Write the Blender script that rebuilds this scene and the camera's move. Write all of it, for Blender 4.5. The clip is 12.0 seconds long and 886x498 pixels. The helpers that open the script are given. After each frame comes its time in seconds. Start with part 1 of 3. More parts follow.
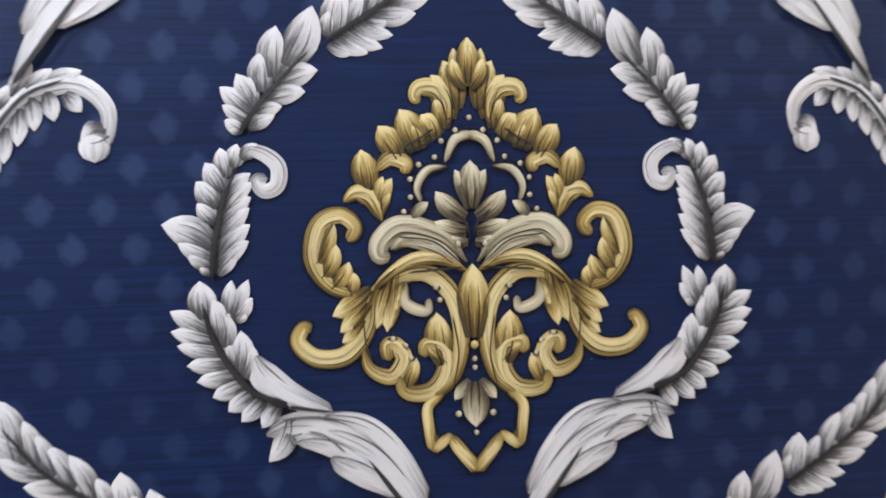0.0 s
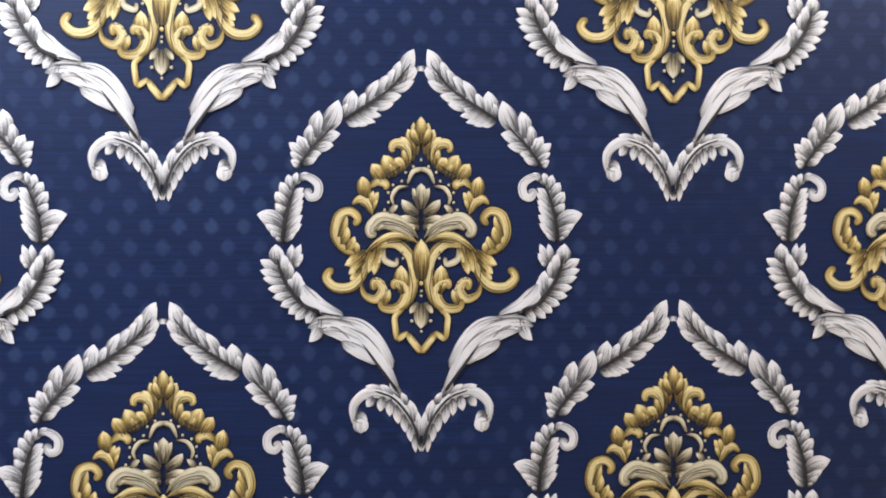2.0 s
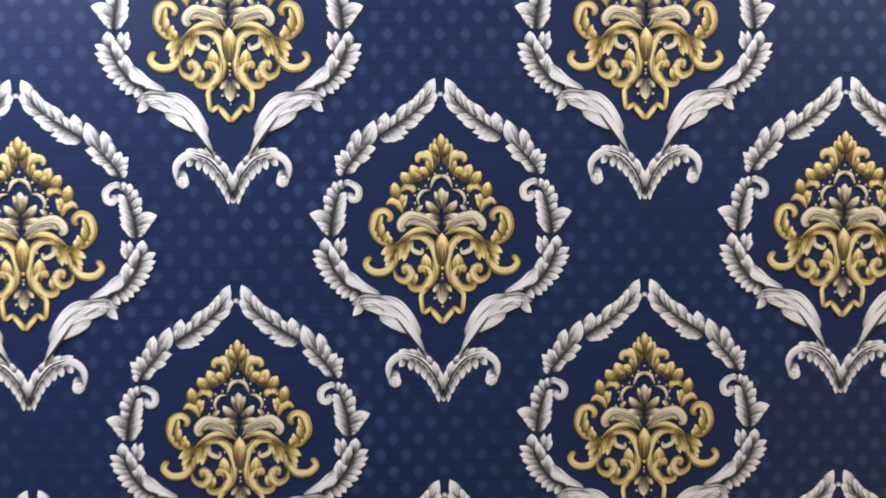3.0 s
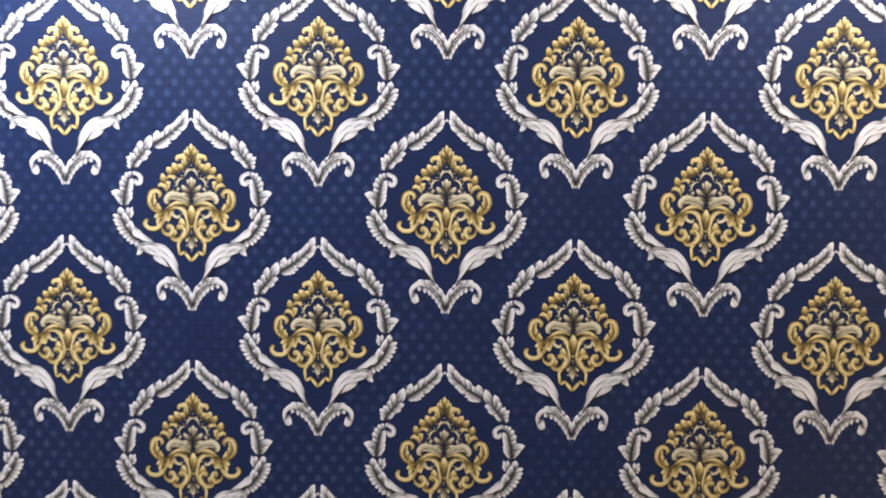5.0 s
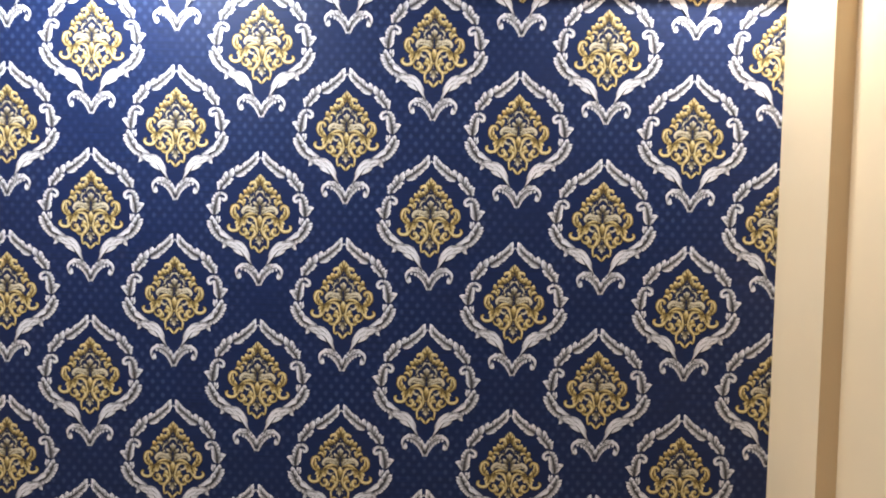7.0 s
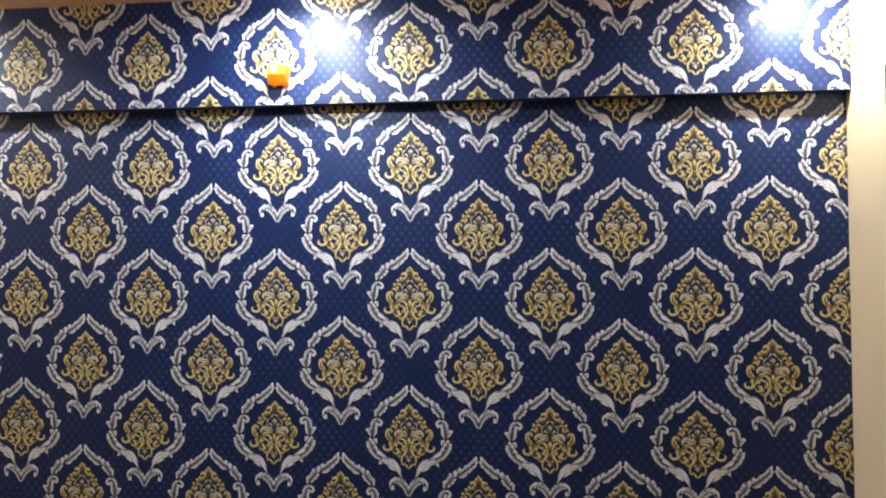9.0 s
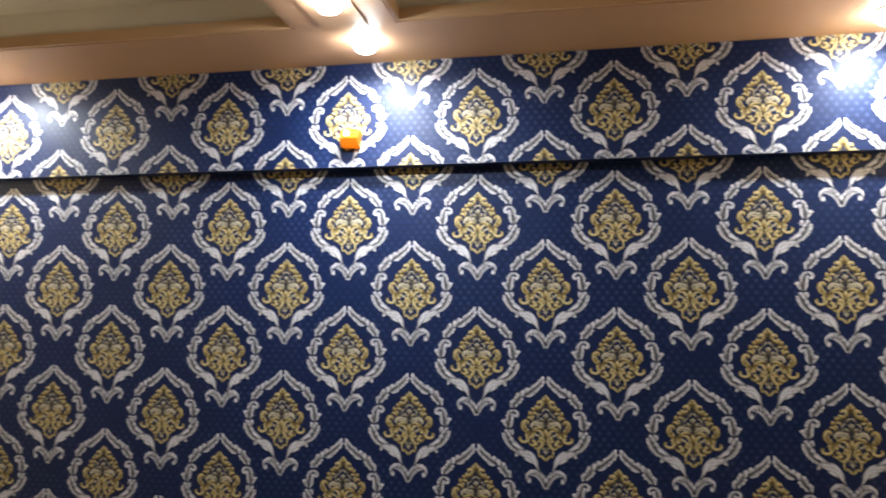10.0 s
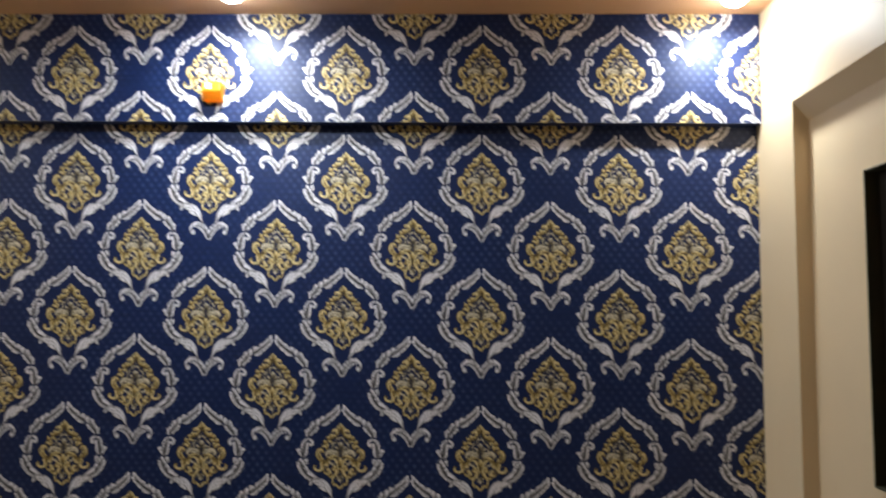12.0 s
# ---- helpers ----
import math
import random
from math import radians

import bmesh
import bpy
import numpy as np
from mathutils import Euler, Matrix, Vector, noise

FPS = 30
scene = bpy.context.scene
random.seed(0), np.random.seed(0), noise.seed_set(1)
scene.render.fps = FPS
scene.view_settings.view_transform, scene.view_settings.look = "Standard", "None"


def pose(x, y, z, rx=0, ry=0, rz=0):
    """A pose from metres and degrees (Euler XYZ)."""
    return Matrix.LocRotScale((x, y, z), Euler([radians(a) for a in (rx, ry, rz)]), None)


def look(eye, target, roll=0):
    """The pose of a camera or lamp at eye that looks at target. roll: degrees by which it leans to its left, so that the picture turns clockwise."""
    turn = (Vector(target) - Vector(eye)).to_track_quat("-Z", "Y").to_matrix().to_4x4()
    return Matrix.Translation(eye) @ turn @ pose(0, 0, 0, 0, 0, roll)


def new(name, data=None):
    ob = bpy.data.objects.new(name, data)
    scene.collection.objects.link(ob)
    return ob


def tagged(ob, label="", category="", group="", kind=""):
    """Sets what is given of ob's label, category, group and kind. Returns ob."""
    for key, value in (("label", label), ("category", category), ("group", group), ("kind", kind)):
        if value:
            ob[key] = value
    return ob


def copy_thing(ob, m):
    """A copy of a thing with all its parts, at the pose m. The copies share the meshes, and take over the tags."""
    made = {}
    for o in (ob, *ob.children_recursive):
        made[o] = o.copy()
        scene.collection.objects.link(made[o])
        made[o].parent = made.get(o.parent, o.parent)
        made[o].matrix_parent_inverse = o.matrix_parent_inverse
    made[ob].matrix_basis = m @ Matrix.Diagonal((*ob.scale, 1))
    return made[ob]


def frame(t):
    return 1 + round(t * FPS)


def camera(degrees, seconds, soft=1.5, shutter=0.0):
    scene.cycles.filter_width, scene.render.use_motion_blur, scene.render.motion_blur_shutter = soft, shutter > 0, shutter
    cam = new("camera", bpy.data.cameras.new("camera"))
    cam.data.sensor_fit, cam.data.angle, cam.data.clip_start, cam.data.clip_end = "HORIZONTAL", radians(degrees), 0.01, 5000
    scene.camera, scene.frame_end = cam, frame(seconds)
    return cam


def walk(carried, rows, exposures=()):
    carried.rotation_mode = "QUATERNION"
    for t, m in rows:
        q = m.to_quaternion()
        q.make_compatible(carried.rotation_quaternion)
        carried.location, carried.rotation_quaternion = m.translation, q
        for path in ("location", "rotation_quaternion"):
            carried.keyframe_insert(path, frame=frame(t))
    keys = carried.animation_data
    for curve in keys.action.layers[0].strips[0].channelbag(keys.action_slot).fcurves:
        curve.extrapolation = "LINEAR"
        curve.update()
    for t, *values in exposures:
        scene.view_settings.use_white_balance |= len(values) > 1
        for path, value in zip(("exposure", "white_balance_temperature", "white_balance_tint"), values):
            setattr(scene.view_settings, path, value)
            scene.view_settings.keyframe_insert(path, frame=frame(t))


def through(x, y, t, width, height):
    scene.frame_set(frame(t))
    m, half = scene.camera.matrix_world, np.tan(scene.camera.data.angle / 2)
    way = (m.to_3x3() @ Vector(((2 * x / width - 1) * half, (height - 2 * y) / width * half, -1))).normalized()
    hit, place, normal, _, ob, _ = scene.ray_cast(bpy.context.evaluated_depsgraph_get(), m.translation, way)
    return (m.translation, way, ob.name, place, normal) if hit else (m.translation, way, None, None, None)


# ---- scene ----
cam = camera(59.0, 12.0, soft=1.8, shutter=0.4)
PATH = [
    (0, (-0.067, -0.439, 1.443), (0.163, 1.547, 1.391), -1.5),
    (0.5, (-0.079, -0.538, 1.438), (0.188, 1.444, 1.413), -1.2),
    (1, (-0.062, -0.621, 1.439), (0.143, 1.368, 1.433), -1.4),
    (1.5, (-0.018, -0.731, 1.433), (0.076, 1.264, 1.333), -0.7),
    (2, (-0.009, -0.815, 1.418), (0.069, 1.183, 1.405), -0.1),
    (2.5, (-0.025, -0.891, 1.434), (0.034, 1.108, 1.398), -0.8),
    (2.7, (-0.045, -0.938, 1.465), (0.053, 1.056, 1.344), -0.7),
    (4.3, (0.036, -1.334, 1.422), (-0.016, 0.665, 1.373), 0.2),
    (4.5, (0.047, -1.397, 1.43), (-0.002, 0.602, 1.39), 0.1),
    (5, (0.042, -1.616, 1.418), (-0.017, 0.38, 1.317), 0.5),
    (5.5, (0.085, -1.803, 1.42), (-0.008, 0.195, 1.369), 0.2),
    (6, (0.125, -1.996, 1.422), (0.034, 0.001, 1.336), 0.5),
    (6.5, (0.113, -2.209, 1.441), (0.032, -0.214, 1.326), 0.5),
    (6.7, (0.099, -2.296, 1.439), (0.051, -0.299, 1.331), 1.5),
    (8.3, (0.091, -2.83, 1.43), (0.028, -0.831, 1.453), -1.3),
    (8.5, (0.052, -2.868, 1.434), (-0.062, -0.871, 1.466), -1.3),
    (9, (-0.018, -2.963, 1.473), (-0.275, -0.982, 1.569), 0.2),
    (9.5, (-0.041, -3.011, 1.497), (-0.28, -1.034, 1.681), 0.7),
    (10, (-0.036, -3.017, 1.515), (-0.444, -1.071, 1.729), 0.7),
    (10.5, (-0.085, -3.04, 1.5), (-0.721, -1.158, 1.731), 1.4),
    (10.7, (-0.074, -3.027, 1.498), (-0.801, -1.178, 1.725), 1.5),
    (11, (-0.06, -3.008, 1.402), (-0.766, -1.158, 1.691), 1.9),
    (11.5, (-0.047, -3.001, 1.405), (-0.402, -1.057, 1.712), 1.4),
    (12, (-0.08, -3.01, 1.445), (-0.125, -1.017, 1.61), 0.5),
]
EXPOSURES = [(0.0, -0.14, 6050, 8), (0.5, 0.10, 6100, 8), (2.0, 0.12, 6250, 8), (2.7, 0.08, 6300, 8), (4.3, 0.14, 6350, 9), (5.5, 0.16, 6400, 10),
             (6.0, 0.08, 6400, 10), (6.7, 0.02, 6400, 10), (8.3, -0.28, 6500, 8), (8.5, -0.20, 6500, 8), (9.0, -0.64, 6450, 8), (9.5, -0.84, 6450, 8),
             (10.0, -0.98, 6450, 8), (10.5, -0.94, 6450, 8), (10.7, -1.34, 6350, 8), (11.0, -1.40, 6350, 8), (11.5, -1.06, 6400, 8), (12.0, -1.14, 6450, 8)]
walk(cam, [(t, look(eye, target, roll)) for t, eye, target, roll in PATH], EXPOSURES)

# ---- world, lamps, exposure ----
world = bpy.data.worlds.new("night")
scene.world = world
world.use_nodes = True
world.node_tree.nodes["Background"].inputs[0].default_value = (0.02, 0.025, 0.04, 1)
world.node_tree.nodes["Background"].inputs[1].default_value = 0.3

# plan: back wall in the plane y = 0, the room towards -y
LEFT, RIGHT, FRONT = -2.935, 1.064, -4.4
CEIL = 2.607                  # underside of the flat band of the ceiling
BEAM_Y, BEAM_Z = -0.05, 2.178  # face and underside of the papered beam
PITCH_X, PITCH_Z = 0.53, 0.522
TIP_Z, BEAM_TIP_Z = 1.55, 2.490  # heights of the tips of the printed palmettes
SPOTS = [(-2.70, -0.31), (-0.915, -0.290), (0.90, -0.25), (-0.925, -0.665)]
SPOT_WATTS, SPOT_COLOUR, SPOT_SPREAD = 24.0, (0.915, 0.98, 1.03), radians(176)


# ---- materials ----
class Nodes:
    """A short hand for node materials."""

    def __init__(self, name, rough=0.6, metal=0.0, spec=0.5):
        self.mat = bpy.data.materials.new(name)
        self.mat.use_nodes = True
        self.tree = self.mat.node_tree
        self.bsdf = self.tree.nodes["Principled BSDF"]
        self.bsdf.inputs["Roughness"].default_value = rough
        self.bsdf.inputs["Metallic"].default_value = metal
        self.bsdf.inputs["Specular IOR Level"].default_value = spec

    def add(self, kind, **values):
        node = self.tree.nodes.new(kind)
        for key, value in values.items():
            node.inputs[key].default_value = value
        return node

    def link(self, a, b):
        self.tree.links.new(a, b)

    def coord(self, scale=(1, 1, 1), which="Object"):
        tc, mp = self.tree.nodes.new("ShaderNodeTexCoord"), self.tree.nodes.new("ShaderNodeMapping")
        mp.inputs["Scale"].default_value = scale
        self.link(tc.outputs[which], mp.inputs["Vector"])
        return mp.outputs["Vector"]

    def noise(self, vector, scale, detail=3.0, rough=0.55):
        n = self.add("ShaderNodeTexNoise", Scale=scale, Detail=detail, Roughness=rough)
        self.link(vector, n.inputs["Vector"])
        return n.outputs["Fac"]

    def ramp(self, fac, stops):
        r = self.tree.nodes.new("ShaderNodeValToRGB")
        while len(r.color_ramp.elements) < len(stops):
            r.color_ramp.elements.new(0.5)
        for e, (p, c) in zip(r.color_ramp.elements, stops):
            e.position, e.color = p, (*c, 1) if len(c) == 3 else c
        self.link(fac, r.inputs["Fac"])
        return r.outputs["Color"]

    def math(self, op, a, b=None, c=None):
        m = self.tree.nodes.new("ShaderNodeMath")
        m.operation = op
        for k, v in enumerate((a, b, c)):
            if v is None:
                continue
            if isinstance(v, (int, float)):
                m.inputs[k].default_value = v
            else:
                self.link(v, m.inputs[k])
        return m.outputs[0]

    def mix(self, fac, a, b, blend="MIX"):
        m = self.tree.nodes.new("ShaderNodeMix")
        m.data_type, m.blend_type = "RGBA", blend
        for key, v in ((0, fac), (6, a), (7, b)):
            if isinstance(v, (int, float)):
                m.inputs[key].default_value = v
            elif isinstance(v, tuple):
                m.inputs[key].default_value = (*v, 1)
            else:
                self.link(v, m.inputs[key])
        return m.outputs[2]

    def base(self, socket):
        self.link(socket, self.bsdf.inputs["Base Color"])

    def bump(self, height, strength=0.2, distance=0.001):
        b = self.add("ShaderNodeBump", Strength=strength, Distance=distance)
        self.link(height, b.inputs["Height"])
        self.link(b.outputs["Normal"], self.bsdf.inputs["Normal"])


def paint(name, colour, rough=0.6, vary=0.12, grain=0.25):
    """Emulsion paint on plaster: faint blotches and roller grain."""
    n = Nodes(name, rough, spec=0.35)
    v = n.coord()
    dark = tuple(c * (1 - vary) for c in colour)
    n.base(n.mix(n.noise(v, 2.2, 4), dark, tuple(min(1, c * (1 + vary * 0.4)) for c in colour)))
    n.bump(n.noise(v, 260, 2), grain, 0.0008)
    return n.mat


CREAM = paint("cream_wall_paint", (0.755, 0.590, 0.385), 0.5)
BAND = paint("peach_ceiling_paint", (0.66, 0.39, 0.22), 0.45)
# the three coffer paints are lightened to make up for light missing up there
TRIM = paint("apricot_lightened_paint", (0.80, 0.52, 0.29), 0.45)
RISER = paint("cream_lightened_paint", (0.88, 0.80, 0.64), 0.5)
TRAY = paint("ivory_lightened_paint", (0.84, 0.76, 0.60), 0.6)


def wood(name, a, b, rough=0.4):
    n = Nodes(name, rough)
    v = n.coord((14, 14, 1.5))
    n.base(n.ramp(n.noise(v, 3.0, 6), [(0.3, a), (0.7, b)]))
    n.bump(n.noise(v, 12, 3), 0.15, 0.001)
    return n.mat


OLIVE_WOOD = wood("olive_brown_wood", (0.030, 0.026, 0.011), (0.052, 0.046, 0.020), 0.45)
DARK_WOOD = wood("dark_stained_wood", (0.008, 0.005, 0.0035), (0.022, 0.015, 0.009), 0.42)


def floor_tile():
    n = Nodes("floor_tile", 0.25)
    n.base(n.ramp(n.noise(n.coord(), 3, 6), [(0.3, (0.25, 0.225, 0.20)), (0.7, (0.33, 0.30, 0.27))]))
    return n.mat


TILE = floor_tile()


def ground_paper(name, lattice):
    """Navy vinyl paper with a pearly coat: fine crosswise grain, and a lattice of glossier soft lozenges where lattice is true."""
    n = Nodes(name, 0.52, spec=0.2)
    n.bsdf.inputs["Coat Weight"].default_value = 0.32
    n.bsdf.inputs["Coat Roughness"].default_value = 0.40
    v = n.coord()
    fine = n.noise(n.coord((9, 1, 520)), 1.0, 3, 0.6)
    broad = n.noise(v, 5, 3)
    col = n.ramp(fine, [(0.30, (0.0012, 0.0060, 0.033)), (0.52, (0.0029, 0.0122, 0.066)), (0.74, (0.0066, 0.0240, 0.104))])
    col = n.mix(n.math("MULTIPLY", broad, 0.35), col, (0.0034, 0.0165, 0.071))
    if lattice:
        sep = n.tree.nodes.new("ShaderNodeSeparateXYZ")
        n.link(v, sep.inputs[0])
        height = n.math("SUBTRACT", sep.outputs[2], 1.4145)
        near = None
        for shift in (0.0, 0.5):
            fx = n.math("ABSOLUTE", n.math("SUBTRACT", n.math("FRACT", n.math("ADD", n.math("DIVIDE", sep.outputs[0], 0.033125), shift + 100.0)), 0.5))
            fz = n.math("ABSOLUTE", n.math("SUBTRACT", n.math("FRACT", n.math("ADD", n.math("DIVIDE", height, 0.0435), shift + 100.0)), 0.5))
            d = n.math("ADD", n.math("POWER", n.math("MULTIPLY", fx, 1 / 0.27), 1.5), n.math("POWER", n.math("MULTIPLY", fz, 1 / 0.24), 1.5))
            near = d if near is None else n.math("MINIMUM", near, d)
        wob = n.math("MULTIPLY", n.math("SUBTRACT", n.noise(v, 200, 2), 0.5), 0.8)
        spot = n.ramp(n.math("ADD", near, wob), [(0.30, (1, 1, 1)), (1.15, (0, 0, 0))])
        spot = n.math("MULTIPLY", spot, n.math("MAXIMUM", n.math("SUBTRACT", n.math("MULTIPLY", broad, 3.4), 1.05), 0.10))
        col = n.mix(n.math("MULTIPLY", spot, 0.80), col, (0.024, 0.046, 0.130))
        n.link(n.math("ADD", 0.32, n.math("MULTIPLY", spot, 0.20)), n.bsdf.inputs["Coat Weight"])
        n.link(n.math("SUBTRACT", 0.52, n.math("MULTIPLY", spot, 0.10)), n.bsdf.inputs["Roughness"])
    info = n.tree.nodes.new("ShaderNodeObjectInfo")
    col = n.mix(n.math("MULTIPLY", info.outputs["Random"], 0.10), col, (0.008, 0.019, 0.062))
    n.base(col)
    n.bump(fine, 0.25, 0.0004)
    return n.mat


PAPER = ground_paper("navy_lozenge_wallpaper", True)
FIELD = ground_paper("navy_plain_wallpaper", False)


def lamp_glow():
    n = Nodes("lit_lamp_lens")
    n.bsdf.inputs["Emission Color"].default_value = (0.93, 0.97, 0.99, 1)
    n.bsdf.inputs["Emission Strength"].default_value = 165.0
    return n.mat


GLOW = lamp_glow()


def plain(name, colour, rough=0.4, metal=0.0):
    n = Nodes(name, rough, metal)
    v = n.coord()
    n.base(n.mix(n.noise(v, 60, 3), tuple(c * 0.85 for c in colour), colour))
    return n.mat


WHITE_METAL = plain("white_lacquered_metal", (0.75, 0.72, 0.66), 0.35)


def amber(name, colour, through):
    """Cloudy coloured plastic that lets some light pass."""
    n = Nodes(name, 0.35)
    n.bsdf.inputs["Base Color"].default_value = (*colour, 1)
    t = n.add("ShaderNodeBsdfTranslucent", Color=(*colour, 1))
    m = n.add("ShaderNodeMixShader", Fac=through)
    n.link(n.bsdf.outputs[0], m.inputs[1])
    n.link(t.outputs[0], m.inputs[2])
    n.link(m.outputs[0], n.tree.nodes["Material Output"].inputs[0])
    return n.mat


ORANGE = amber("orange_plastic", (0.82, 0.39, 0.035), 0.6)


def window_glass():
    n = Nodes("window_glass", 0.03)
    n.bsdf.inputs["Transmission Weight"].default_value = 1.0
    n.bsdf.inputs["IOR"].default_value = 1.45
    return n.mat


GLASS = window_glass()


# ---- building helpers ----
def box(bm, lo, hi):
    vs = [bm.verts.new((x, y, z)) for x in (lo[0], hi[0]) for y in (lo[1], hi[1]) for z in (lo[2], hi[2])]
    for q in ((0, 1, 3, 2), (4, 6, 7, 5), (0, 4, 5, 1), (2, 3, 7, 6), (0, 2, 6, 4), (1, 5, 7, 3)):
        bm.faces.new([vs[k] for k in q])
    return bm


def boxes(*pairs):
    bm = bmesh.new()
    for lo, hi in pairs:
        box(bm, lo, hi)
    return bm


def soften(bm, width=0.004, segments=2):
    bmesh.ops.bevel(bm, geom=list(bm.edges), offset=width, segments=segments, affect="EDGES", profile=0.5)
    return bm


def finish(bm, name, material, smooth=False):
    bmesh.ops.recalc_face_normals(bm, faces=list(bm.faces))
    me = bpy.data.meshes.new(name)
    for m in (material if isinstance(material, (list, tuple)) else [material]):
        me.materials.append(m)
    bm.to_mesh(me)
    bm.free()
    if smooth:
        for p in me.polygons:
            p.use_smooth = True
    return me


def part(name, bm, material, parent=None, label="", smooth=False):
    ob = new(name, finish(bm, name, material, smooth))
    ob.parent = parent
    return tagged(ob, label) if label else ob


# ---- structure ----
def wedge(bm, x0, x1, y0, y1, top, drop):
    """The sloping head of a recess, from the wall's plane x0 down to its back x1."""
    a, b = [[bm.verts.new(p) for p in ((x0, y, top), (x1, y, top), (x1, y, top - drop))] for y in (y0, y1)]
    bm.faces.new(a), bm.faces.new(b)
    for k in range(3):
        bm.faces.new((a[k], a[(k + 1) % 3], b[(k + 1) % 3], b[k]))
    return bm


def structure(name, bm, material, label, category):
    return tagged(part(name, bm, material), label, category, kind="structure")


wall_back = structure("wall_back", boxes(((LEFT - 0.2, 0.0, 0), (RIGHT + 0.2, 0.2, 2.95))), CREAM, "plastered back wall covered with navy damask wallpaper", "wall")
beam = structure("beam", boxes(((LEFT, BEAM_Y, BEAM_Z), (RIGHT, 0.0, CEIL))), FIELD, "shallow boxed beam papered in navy damask under the ceiling", "beam")
structure("floor", boxes(((LEFT - 0.2, FRONT, -0.1), (RIGHT + 0.2, 0.0, 0.0))), TILE, "greyish beige tiled floor of the room", "floor")
structure("wall_front", boxes(((LEFT - 0.2, FRONT - 0.2, 0), (RIGHT + 0.2, FRONT, 2.95))), CREAM, "plain cream painted wall", "wall")

# left wall: a shallow arched-off niche panel set back behind the plane of the wall
N_Y0, N_Y1, N_TOP, N_DEEP = -0.37, -2.4, 2.27, 0.055
structure("wall_left", wedge(boxes(
    ((LEFT - 0.2, N_Y0, 0), (LEFT, 0.0, 2.95)), ((LEFT - 0.2, FRONT, 0), (LEFT, N_Y1, 2.95)),
    ((LEFT - 0.2, N_Y1, N_TOP), (LEFT, N_Y0, 2.95)), ((LEFT - 0.2, N_Y1, 0), (LEFT - N_DEEP, N_Y0, N_TOP))), LEFT, LEFT - N_DEEP, N_Y1, N_Y0, N_TOP, 0.10),
    CREAM, "cream painted side wall with a shallow recessed panel", "wall")
# right wall: the same kind of recess, with the window in it
R_Y0, R_Y1, R_TOP, R_DEEP = -0.325, -2.4, 2.188, 0.055
W_Y0, W_Y1, W_Z0, W_Z1 = -0.680, -1.85, 0.957, 1.882
structure("wall_right", wedge(boxes(
    ((RIGHT, R_Y0, 0), (RIGHT + 0.25, 0.0, 2.95)), ((RIGHT, FRONT, 0), (RIGHT + 0.25, R_Y1, 2.95)),
    ((RIGHT, R_Y1, R_TOP), (RIGHT + 0.25, R_Y0, 2.95)),
    ((RIGHT + R_DEEP, R_Y1, 0), (RIGHT + 0.25, R_Y0, W_Z0)), ((RIGHT + R_DEEP, R_Y1, W_Z1), (RIGHT + 0.25, R_Y0, R_TOP)),
    ((RIGHT + R_DEEP, W_Y0, W_Z0), (RIGHT + 0.25, R_Y0, W_Z1)), ((RIGHT + R_DEEP, R_Y1, W_Z0), (RIGHT + 0.25, W_Y1, W_Z1))), RIGHT, RIGHT + R_DEEP, R_Y1, R_Y0, R_TOP, 0.065),
    CREAM, "cream painted side wall with a recess round a window", "wall")

# ceiling: flat band, two coffers across by two along, each with a stepped riser
COFFERS = [(x0, x1, y0, y1) for x0, x1 in ((-2.55, -1.135), (-0.755, 0.66)) for y0, y1 in ((-1.95, -0.44), (-3.8, -2.4))]


def ceiling_slab():
    """The band round the coffers, as a grid of blocks."""
    bm = bmesh.new()
    xs = sorted({LEFT, RIGHT, *[c[0] for c in COFFERS], *[c[1] for c in COFFERS]})
    ys = sorted({FRONT, 0.0, *[c[2] for c in COFFERS], *[c[3] for c in COFFERS]})
    for a, b in zip(xs, xs[1:]):
        for c, d in zip(ys, ys[1:]):
            if (a, b, c, d) not in COFFERS:
                box(bm, (a, c, CEIL), (b, d, CEIL + 0.2))
    return bm


structure("ceiling", ceiling_slab(), BAND, "peach painted ceiling band with recessed coffers", "ceiling")
structure("ceiling_top", boxes(((LEFT, FRONT, 2.727), (RIGHT, 0.0, 2.95))), TRAY, "ivory upper ceiling in the coffers, paint lightened for missing light", "ceiling")


def frame_bm(x0, x1, y0, y1, z0, z1, w):
    """A mitred rectangular ring, w wide inwards."""
    bm = bmesh.new()
    ring = [[bm.verts.new((x, y, z)) for x, y in ((x0 + k, y0 + k), (x1 - k, y0 + k), (x1 - k, y1 - k), (x0 + k, y1 - k))]
            for k, z in ((0, z0), (w, z0), (w, z1), (0, z1))]
    for a in range(4):
        for k in range(4):
            bm.faces.new((ring[a][k], ring[a][(k + 1) % 4], ring[(a + 1) % 4][(k + 1) % 4], ring[(a + 1) % 4][k]))
    return bm


def cove_bm(x0, x1, y0, y1, z0, z1, low, high):
    """A mitred sloping ring: low wide at its foot, high wide at its top."""
    bm = bmesh.new()
    ring = [[bm.verts.new((x, y, z)) for x, y in ((x0 + k, y0 + k), (x1 - k, y0 + k), (x1 - k, y1 - k), (x0 + k, y1 - k))]
            for k, z in ((0, z0), (low, z0), (high, z1), (0, z1))]
    for a in range(4):
        for k in range(4):
            bm.faces.new((ring[a][k], ring[a][(k + 1) % 4], ring[(a + 1) % 4][(k + 1) % 4], ring[(a + 1) % 4][k]))
    return bm


